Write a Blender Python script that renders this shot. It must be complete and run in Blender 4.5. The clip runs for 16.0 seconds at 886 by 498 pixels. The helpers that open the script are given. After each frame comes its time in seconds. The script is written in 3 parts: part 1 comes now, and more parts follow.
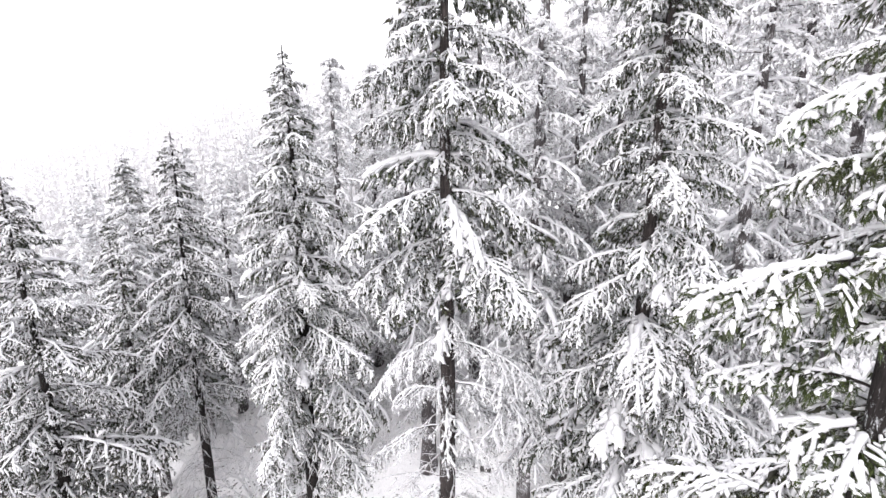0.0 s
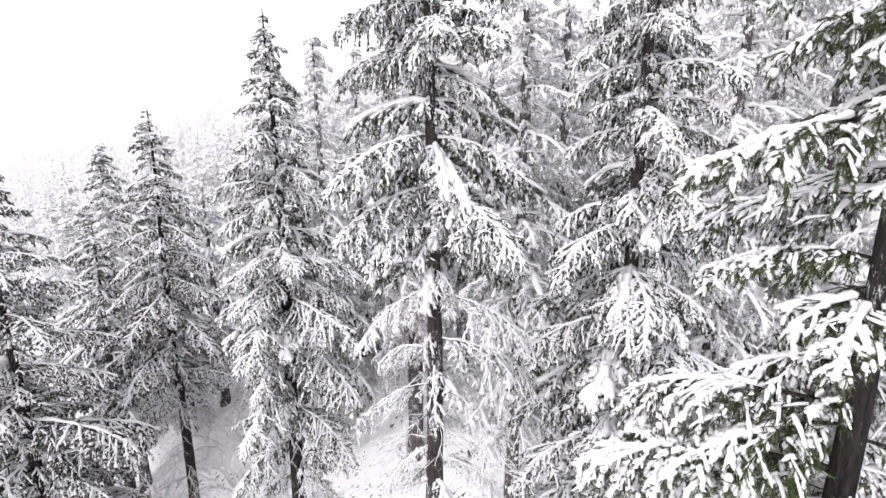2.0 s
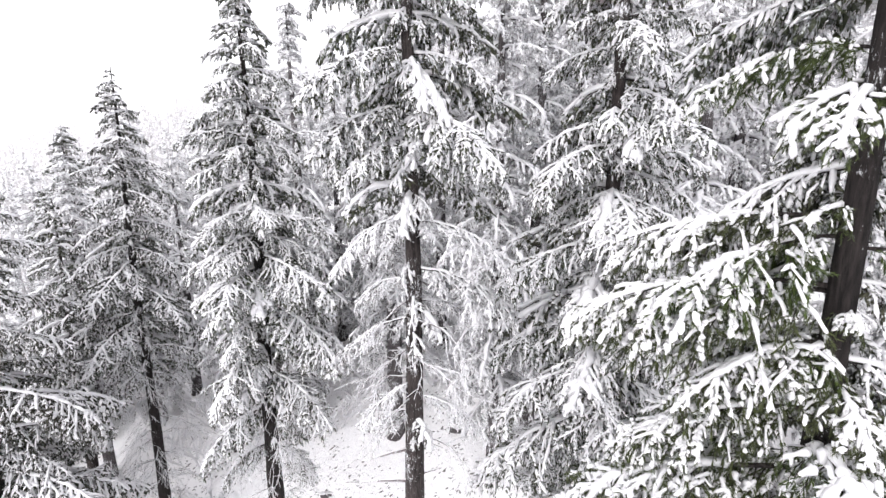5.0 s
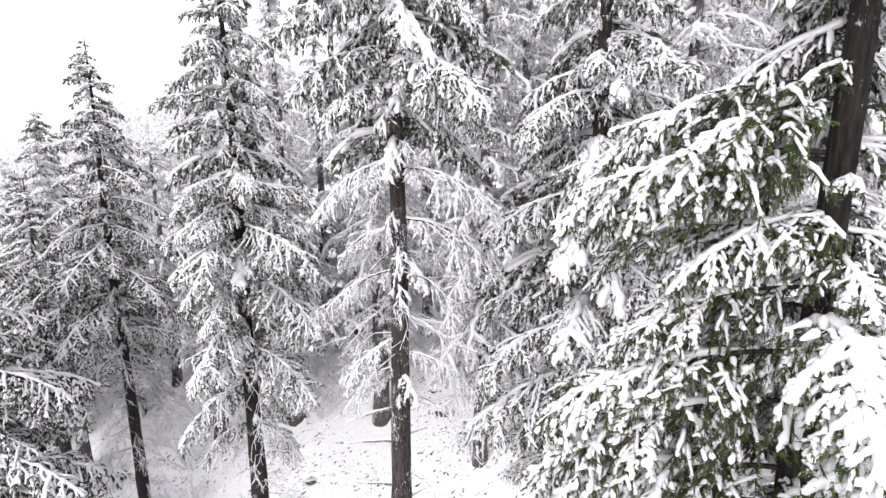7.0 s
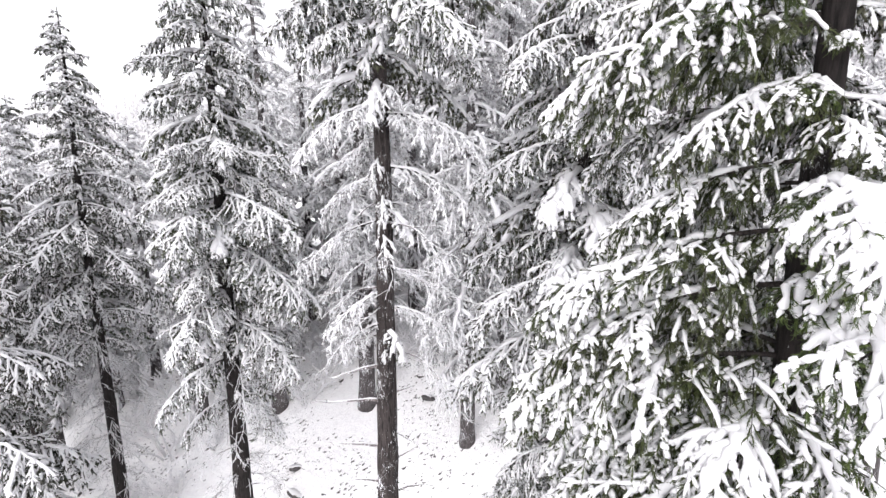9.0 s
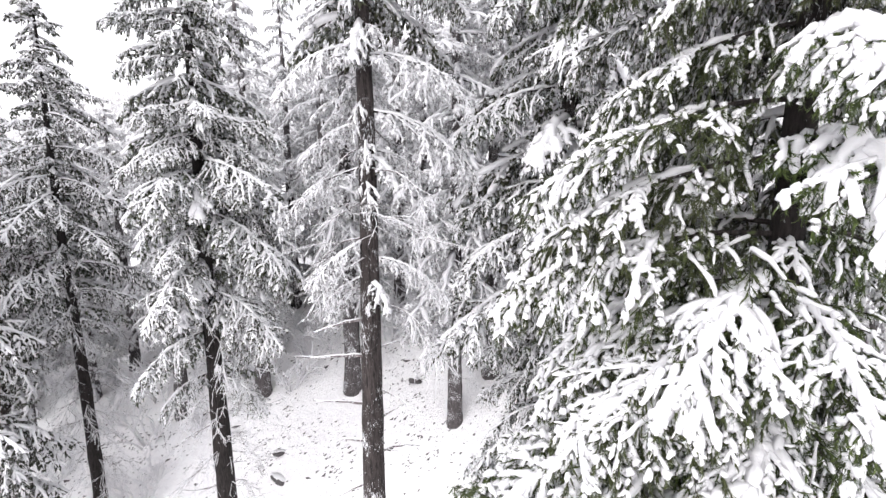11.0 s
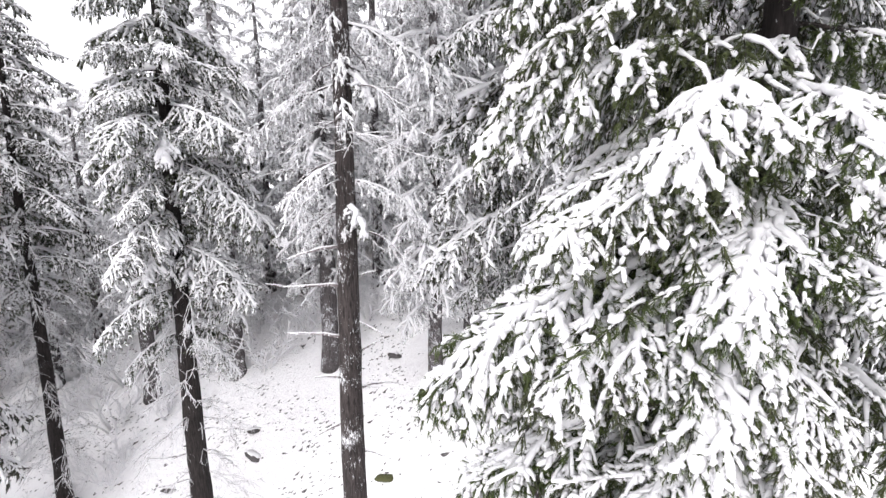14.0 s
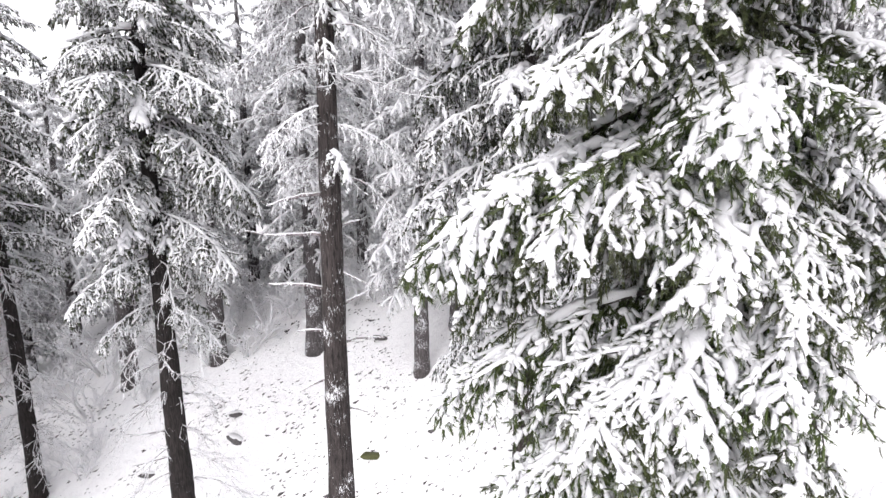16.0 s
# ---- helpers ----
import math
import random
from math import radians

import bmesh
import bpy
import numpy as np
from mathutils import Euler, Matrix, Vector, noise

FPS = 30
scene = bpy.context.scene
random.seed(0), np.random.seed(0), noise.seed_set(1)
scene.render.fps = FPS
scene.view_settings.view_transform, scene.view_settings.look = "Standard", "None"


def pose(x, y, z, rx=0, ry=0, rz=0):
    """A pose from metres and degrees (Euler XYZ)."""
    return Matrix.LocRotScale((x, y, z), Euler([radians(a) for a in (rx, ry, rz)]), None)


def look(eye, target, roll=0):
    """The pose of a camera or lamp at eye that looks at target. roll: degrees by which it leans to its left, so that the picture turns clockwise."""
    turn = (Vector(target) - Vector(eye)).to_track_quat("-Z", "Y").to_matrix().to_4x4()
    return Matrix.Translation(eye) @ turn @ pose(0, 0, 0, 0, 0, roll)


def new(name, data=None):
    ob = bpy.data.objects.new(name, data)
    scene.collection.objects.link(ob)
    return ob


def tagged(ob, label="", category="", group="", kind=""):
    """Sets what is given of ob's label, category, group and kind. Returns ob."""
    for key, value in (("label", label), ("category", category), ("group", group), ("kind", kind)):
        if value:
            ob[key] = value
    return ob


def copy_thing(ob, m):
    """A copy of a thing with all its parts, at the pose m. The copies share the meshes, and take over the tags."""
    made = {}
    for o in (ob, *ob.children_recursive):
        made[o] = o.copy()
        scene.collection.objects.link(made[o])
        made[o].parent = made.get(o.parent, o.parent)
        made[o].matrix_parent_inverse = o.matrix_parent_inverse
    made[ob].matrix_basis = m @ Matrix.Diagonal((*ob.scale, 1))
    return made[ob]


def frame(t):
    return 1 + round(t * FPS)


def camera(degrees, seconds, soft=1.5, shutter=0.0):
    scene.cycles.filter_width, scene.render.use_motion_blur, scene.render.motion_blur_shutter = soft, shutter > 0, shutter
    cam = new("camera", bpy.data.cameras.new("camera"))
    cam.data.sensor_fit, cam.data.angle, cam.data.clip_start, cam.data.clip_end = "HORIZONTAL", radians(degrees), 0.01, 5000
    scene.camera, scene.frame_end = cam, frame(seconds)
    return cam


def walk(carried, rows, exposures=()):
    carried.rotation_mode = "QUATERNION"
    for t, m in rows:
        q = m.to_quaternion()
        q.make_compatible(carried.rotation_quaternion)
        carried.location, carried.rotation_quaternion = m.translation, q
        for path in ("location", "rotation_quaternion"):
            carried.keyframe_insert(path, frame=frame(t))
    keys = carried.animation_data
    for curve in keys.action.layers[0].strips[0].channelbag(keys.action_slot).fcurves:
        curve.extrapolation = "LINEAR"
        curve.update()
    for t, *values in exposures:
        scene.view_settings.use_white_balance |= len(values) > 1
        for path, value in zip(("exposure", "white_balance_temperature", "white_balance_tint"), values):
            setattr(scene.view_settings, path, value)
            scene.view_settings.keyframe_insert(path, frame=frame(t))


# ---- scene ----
cam = camera(86.2, 16.0, soft=1.45)
METRES, EYE, TILT, LEAN, TURN = 7.0, 14.0, -12.5, 0.0, 0.0
ROWS = [
    (0.0, 0.0, 0.0, 0.0, -0.0, 0.0, 0.0),
    (0.5, 0.0003, 0.0067, -0.0307, -0.41, 0.12, 0.09),
    (1.0, 0.0003, 0.0132, -0.0608, -0.83, 0.21, 0.19),
    (1.5, -0.0001, 0.0198, -0.0907, -1.27, 0.3, 0.3),
    (2.0, -0.0004, 0.0263, -0.1206, -1.7, 0.39, 0.41),
    (2.5, -0.0003, 0.0331, -0.1509, -2.12, 0.49, 0.49),
    (3.0, -0.0007, 0.0395, -0.181, -2.55, 0.59, 0.6),
    (3.5, -0.0008, 0.0466, -0.2131, -3.01, 0.69, 0.7),
    (4.0, -0.0012, 0.0529, -0.243, -3.45, 0.79, 0.79),
    (6.5, -0.0008, 0.0877, -0.3968, -5.55, 1.33, 1.26),
    (7.0, -0.001, 0.0946, -0.4271, -5.99, 1.42, 1.38),
    (7.5, -0.001, 0.1014, -0.4575, -6.41, 1.53, 1.47),
    (8.0, -0.0015, 0.1078, -0.4876, -6.85, 1.61, 1.59),
    (8.5, -0.002, 0.1144, -0.518, -7.29, 1.72, 1.68),
    (9.0, -0.0021, 0.1214, -0.5484, -7.72, 1.83, 1.77),
    (11.5, 0.0013, 0.1581, -0.7019, -9.72, 2.26, 2.31),
    (12.0, 0.0016, 0.1655, -0.7327, -10.12, 2.37, 2.42),
    (12.5, 0.0012, 0.1724, -0.7634, -10.56, 2.47, 2.53),
    (13.0, 0.001, 0.1795, -0.7939, -10.99, 2.56, 2.65),
    (13.5, 0.0005, 0.1863, -0.8244, -11.42, 2.65, 2.77),
    (14.0, 0.0001, 0.1928, -0.853, -11.83, 2.74, 2.88),
    (14.5, -0.0002, 0.1999, -0.8833, -12.26, 2.8, 3.02),
    (15.0, -0.0005, 0.2069, -0.9139, -12.69, 2.9, 3.12),
    (15.5, -0.001, 0.2137, -0.9446, -13.13, 2.99, 3.23),
    (16.0, -0.0014, 0.2207, -0.9752, -13.56, 3.08, 3.36),
]
walk(cam, [(t, pose(0, 0, EYE, TILT, LEAN, TURN) @ pose(METRES * x, METRES * y, METRES * z, 90 + pitch, roll, yaw)) for t, x, y, z, yaw, pitch, roll in ROWS])

# ---- light: an overcast snowy day ----
world = bpy.data.worlds.new("overcast_sky")
scene.world = world
world.use_nodes = True
wn, wl = world.node_tree.nodes, world.node_tree.links
sky = wn.new("ShaderNodeTexSky")
sky.sky_type, sky.sun_disc = "NISHITA", False
sky.sun_elevation, sky.sun_rotation = radians(34), radians(215)
mixer = wn.new("ShaderNodeMix")
mixer.data_type = "RGBA"
mixer.inputs["Factor"].default_value = 0.985
wl.new(sky.outputs["Color"], mixer.inputs["A"])
mixer.inputs["B"].default_value = (1.0, 0.972, 1.0, 1)
back = wn["Background"]
wl.new(mixer.outputs["Result"], back.inputs["Color"])
back.inputs["Strength"].default_value = 1.15
sun_data = bpy.data.lights.new("sun", "SUN")
sun_data.energy, sun_data.angle, sun_data.color = 1.5, radians(60), (1.0, 0.98, 0.985)
sun = new("sun", sun_data)
sun.matrix_world = look((-12, -10, 16), (0, 7, 2))
scene.view_settings.exposure = 0.8


# ---- materials ----
def material(name):
    mat = bpy.data.materials.new(name)
    mat.use_nodes = True
    nodes = mat.node_tree.nodes
    return mat, nodes, mat.node_tree.links, nodes["Principled BSDF"]


def tex_noise(nodes, links, scale, detail=4.0, rough=0.6, stretch=None, coord="Object"):
    tc = nodes.new("ShaderNodeTexCoord")
    out = tc.outputs[coord]
    if stretch:
        mp = nodes.new("ShaderNodeMapping")
        mp.inputs["Scale"].default_value = stretch
        links.new(out, mp.inputs["Vector"])
        out = mp.outputs["Vector"]
    n = nodes.new("ShaderNodeTexNoise")
    n.inputs["Scale"].default_value, n.inputs["Detail"].default_value, n.inputs["Roughness"].default_value = scale, detail, rough
    links.new(out, n.inputs["Vector"])
    return n.outputs["Fac"]


def ramp(nodes, links, fac, stops):
    r = nodes.new("ShaderNodeValToRGB")
    while len(r.color_ramp.elements) < len(stops):
        r.color_ramp.elements.new(0.5)
    for e, (p, c) in zip(r.color_ramp.elements, stops):
        e.position, e.color = p, (*c, 1)
    links.new(fac, r.inputs["Fac"])
    return r.outputs["Color"]


def mix(nodes, links, fac, a, b, blend="MIX"):
    m = nodes.new("ShaderNodeMix")
    m.data_type, m.blend_type = "RGBA", blend
    for key, v in (("Factor", fac), ("A", a), ("B", b)):
        if isinstance(v, (int, float)):
            m.inputs[key].default_value = v
        elif isinstance(v, tuple):
            m.inputs[key].default_value = (*v, 1)
        else:
            links.new(v, m.inputs[key])
    return m.outputs["Result"]


def bump(nodes, links, bsdf, height, strength, distance):
    b = nodes.new("ShaderNodeBump")
    b.inputs["Strength"].default_value, b.inputs["Distance"].default_value = strength, distance
    links.new(height, b.inputs["Height"])
    links.new(b.outputs["Normal"], bsdf.inputs["Normal"])


def let_through(mat, colour, share):
    """Light that seeps through a thin body."""
    n, l = mat.node_tree.nodes, mat.node_tree.links
    glow = n.new("ShaderNodeBsdfTranslucent")
    glow.inputs["Color"].default_value = (*colour, 1)
    both = n.new("ShaderNodeMixShader")
    both.inputs["Fac"].default_value = share
    l.new(n["Principled BSDF"].outputs["BSDF"], both.inputs[1])
    l.new(glow.outputs["BSDF"], both.inputs[2])
    l.new(both.outputs["Shader"], n["Material Output"].inputs["Surface"])


def snow_material(name, tint=(0.82, 0.817, 0.838), grain=60.0):
    mat, n, l, b = material(name)
    fine = tex_noise(n, l, grain, 5)
    broad = tex_noise(n, l, 1.7, 3)
    low = tuple(c * 0.93 for c in tint)
    l.new(mix(n, l, broad, low, tint), b.inputs["Base Color"])
    b.inputs["Roughness"].default_value = 0.75
    b.inputs["Specular IOR Level"].default_value = 0.25
    lumps = tex_noise(n, l, grain * 0.4, 3)
    bump(n, l, b, mix(n, l, 0.35, lumps, fine), 0.5, 0.02)
    return mat


SNOW = snow_material("fresh_snow")
let_through(SNOW, (0.9, 0.895, 0.915), 0.22)
mat, n, l, b = material("ground_snow")
drift, tussock, crust = tex_noise(n, l, 0.9, 3), tex_noise(n, l, 4.5, 4, 0.65), tex_noise(n, l, 26, 4)
# Low spots of the bump get greyer snow, shade painted into the colour.
hollow_shade = ramp(n, l, tussock, [(0.25, (0.84, 0.825, 0.845)), (0.5, (0.94, 0.932, 0.945))])
l.new(hollow_shade, b.inputs["Base Color"])
b.inputs["Roughness"].default_value = 0.8
b.inputs["Specular IOR Level"].default_value = 0.2
bump(n, l, b, mix(n, l, 0.22, mix(n, l, 0.5, drift, tussock), crust), 0.9, 0.25)
GROUND_SNOW = mat


def bark_material(name, dark, light, plaster):
    """Furrowed bark with flecks of snow blown into it."""
    mat, n, l, b = material(name)
    furrow = tex_noise(n, l, 11, 6, 0.7, (2.8, 2.8, 0.4))
    fleck = tex_noise(n, l, 34, 6, 0.8, (1.4, 1.4, 0.4))
    wood = ramp(n, l, furrow, [(0.34, dark), (0.66, light)])
    fleck = mix(n, l, 0.4, fleck, tex_noise(n, l, 2.2, 3, 0.6))
    spots = ramp(n, l, fleck, [(plaster, (0, 0, 0)), (plaster + 0.05, (1, 1, 1))])
    l.new(mix(n, l, spots, wood, (0.82, 0.83, 0.86)), b.inputs["Base Color"])
    b.inputs["Roughness"].default_value = 0.9
    b.inputs["Specular IOR Level"].default_value = 0.2
    bump(n, l, b, furrow, 1.0, 0.06)
    return mat


BARK = bark_material("dark_bark", (0.006, 0.005, 0.005), (0.075, 0.062, 0.06), 0.56)
BARK_DARK = bark_material("near_black_bark", (0.005, 0.004, 0.004), (0.036, 0.03, 0.029), 0.6)
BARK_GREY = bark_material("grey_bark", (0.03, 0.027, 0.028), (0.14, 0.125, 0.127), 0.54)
TWIG = bark_material("dead_twig_bark", (0.06, 0.05, 0.051), (0.2, 0.168, 0.17), 0.5)


def needle_material(name, dark, light, frost, rime=(0.75, 0.77, 0.8)):
    """Needles, green to brown-green, with rime caught in part of them."""
    mat, n, l, b = material(name)
    geo = n.new("ShaderNodeNewGeometry")
    info = n.new("ShaderNodeObjectInfo")
    green = ramp(n, l, geo.outputs["Random Per Island"], [(0.0, dark), (1.0, light)])
    warm = mix(n, l, 0.45, green, (0.065, 0.05, 0.042))
    shade = mix(n, l, info.outputs["Random"], green, warm)
    patch = tex_noise(n, l, 13, 4, 0.7)
    caught = ramp(n, l, patch, [(frost, (0, 0, 0)), (frost + 0.12, (1, 1, 1))])
    l.new(mix(n, l, caught, shade, rime), b.inputs["Base Color"])
    b.inputs["Roughness"].default_value = 0.65
    b.inputs["Specular IOR Level"].default_value = 0.3
    return mat


NEEDLE = needle_material("spruce_needles", (0.016, 0.028, 0.009), (0.095, 0.13, 0.034), 0.565)
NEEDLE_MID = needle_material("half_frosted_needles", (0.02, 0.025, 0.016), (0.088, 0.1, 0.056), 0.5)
# Shaded copy of the needles: the left stand's gloom is in the colour.
NEEDLE_DIM = needle_material("shaded_needles", (0.018, 0.022, 0.017), (0.07, 0.076, 0.06), 0.56)
for leafy in (NEEDLE, NEEDLE_MID, NEEDLE_DIM):
    let_through(leafy, (0.08, 0.11, 0.04), 0.15)
# Hoarfrost colour, brightened so the trees behind look veiled in haze.
HAZED_HOAR = needle_material("hazed_hoary_needles", (0.24, 0.238, 0.238), (0.5, 0.495, 0.5), 0.42, (0.82, 0.82, 0.84))
# Far spruces: rimed foliage, its greys also paled to imitate haze.
HAZED_RIME = needle_material("hazed_rime_foliage", (0.2, 0.2, 0.203), (0.38, 0.38, 0.385), 0.45, (0.8, 0.81, 0.83))
# Distant woods: rime lightened further so the colour carries the haze.
HAZED_RIME_FAR = needle_material("hazed_rime_far_foliage", (0.42, 0.415, 0.425), (0.58, 0.575, 0.59), 0.46, (0.8, 0.795, 0.81))

mat, n, l, b = material("dark_stone")
l.new(ramp(n, l, tex_noise(n, l, 9, 5), [(0.3, (0.03, 0.028, 0.03)), (0.7, (0.13, 0.12, 0.12))]), b.inputs["Base Color"])
b.inputs["Roughness"].default_value = 0.9
bump(n, l, b, tex_noise(n, l, 22, 5), 0.6, 0.03)
STONE = mat
mat, n, l, b = material("moss")
l.new(ramp(n, l, tex_noise(n, l, 24, 5), [(0.3, (0.03, 0.035, 0.012)), (0.7, (0.12, 0.12, 0.05))]), b.inputs["Base Color"])
b.inputs["Roughness"].default_value = 1.0
bump(n, l, b, tex_noise(n, l, 60, 5), 0.9, 0.02)
MOSS = mat


# ---- mesh helpers ----
class Soup:
    """Vertices, faces and material slots of one mesh to be."""

    def __init__(self):
        self.v, self.f, self.m = [], [], []

    def tube(self, pts, radii, sides, slot=0, flat=1.0, lump=0.0, rng=None):
        """A closed tube along pts; flat squeezes it in height, lump roughens it."""
        start = len(self.v)
        count = len(pts)
        for i, (p, r) in enumerate(zip(pts, radii)):
            d = (pts[min(i + 1, count - 1)] - pts[max(i - 1, 0)]).normalized()
            side = d.cross(Vector((0, 0, 1)))
            side = side.normalized() if side.length > 0.05 else Vector((1, 0, 0))
            up = side.cross(d)
            for k in range(sides):
                a = 2 * math.pi * k / sides
                rr = r * (1 + lump * (rng.random() * 2 - 1)) if lump else r
                self.v.append(p + side * (math.cos(a) * rr) + up * (math.sin(a) * rr * flat))
        for i in range(count - 1):
            for k in range(sides):
                a, b2 = start + i * sides + k, start + i * sides + (k + 1) % sides
                self.f.append((a, b2, b2 + sides, a + sides))
                self.m.append(slot)
        self.f.append(tuple(start + k for k in reversed(range(sides))))
        self.f.append(tuple(start + (count - 1) * sides + k for k in range(sides)))
        self.m += [slot, slot]

    def spindle(self, a, b2, r, slot=0, sides=4, twist=0.0):
        """A pointed leafy finger from a to b2, fattest past its middle."""
        d = (b2 - a)
        side = d.cross(Vector((0, 0, 1)))
        side = side.normalized() if side.length > 1e-4 else Vector((1, 0, 0))
        up = side.cross(d).normalized()
        s = len(self.v)
        self.v.append(a)
        mid = a + d * 0.55
        for k in range(sides):
            an = 2 * math.pi * k / sides + twist
            self.v.append(mid + side * (math.cos(an) * r) + up * (math.sin(an) * r * 0.8))
        self.v.append(b2)
        for k in range(sides):
            k2 = (k + 1) % sides
            self.f += [(s, s + 1 + k2, s + 1 + k), (s + sides + 1, s + 1 + k, s + 1 + k2)]
            self.m += [slot, slot]

    def tuft(self, a, b2, r, slot=0, twist=0.0):
        """A small solid wedge of needles: thick at the root, pointed at the tip."""
        d = b2 - a
        side = d.cross(Vector((0, 0, 1)))
        side = side.normalized() if side.length > 1e-4 else Vector((1, 0, 0))
        up = side.cross(d).normalized()
        s = len(self.v)
        mid = a + d * 0.4
        for k in range(3):
            an = 2.0944 * k + twist
            self.v.append(mid + side * (math.cos(an) * r) + up * (math.sin(an) * r * 0.7) - d * 0.25 * (k == 0))
        self.v.append(b2)
        self.f += [(s, s + 2, s + 1), (s, s + 1, s + 3), (s + 1, s + 2, s + 3), (s + 2, s, s + 3)]
        self.m += [slot] * 4

    def needles(self, a, b2, length, count, slot, rng):
        """Single needles that bristle from a twig."""
        d = b2 - a
        ax = d.normalized()
        side = ax.cross(Vector((0, 0, 1)))
        side = side.normalized() if side.length > 1e-4 else Vector((1, 0, 0))
        up = side.cross(ax)
        for i in range(count):
            t = (i + rng.random()) / count
            an = rng.uniform(0, 2 * math.pi)
            out = side * math.cos(an) + up * math.sin(an) * 0.8
            p = a + d * t
            tip = p + ax * length * rng.uniform(0.5, 0.9) + out * length * rng.uniform(0.6, 1.0)
            w = out.cross(ax) * 0.004
            s = len(self.v)
            self.v += [p + w, p - w, tip]
            self.f.append((s, s + 1, s + 2))
            self.m.append(slot)

    def mesh(self, name, mats, smooth=True):
        me = bpy.data.meshes.new(name)
        me.from_pydata([tuple(p) for p in self.v], [], self.f)
        for m in mats:
            me.materials.append(m)
        me.polygons.foreach_set("material_index", self.m)
        if smooth:
            me.polygons.foreach_set("use_smooth", [True] * len(self.f))
        me.update()
        return me


def ground_height(x, y):
    """The hillside: it climbs ahead and to the right, and eases off far up."""
    h = 0.30 * x + 0.35 * y
    far = math.hypot(x, y)
    ease = 1.0 if far < 45 else 45 / far + (1 - 45 / far) * 0.62
    bumps = 0.35 * noise.noise((x * 0.13, y * 0.13, 3)) + 0.10 * noise.noise((x * 0.55, y * 0.55, 7)) + 0.035 * noise.noise((x * 1.9, y * 1.9, 1))
    wide = 3.0 * noise.noise((x * 0.012, y * 0.012, 5)) * min(1.0, far / 90)
    return -5.7 + h * ease + bumps * (1 if far < 70 else 0.3) + wide


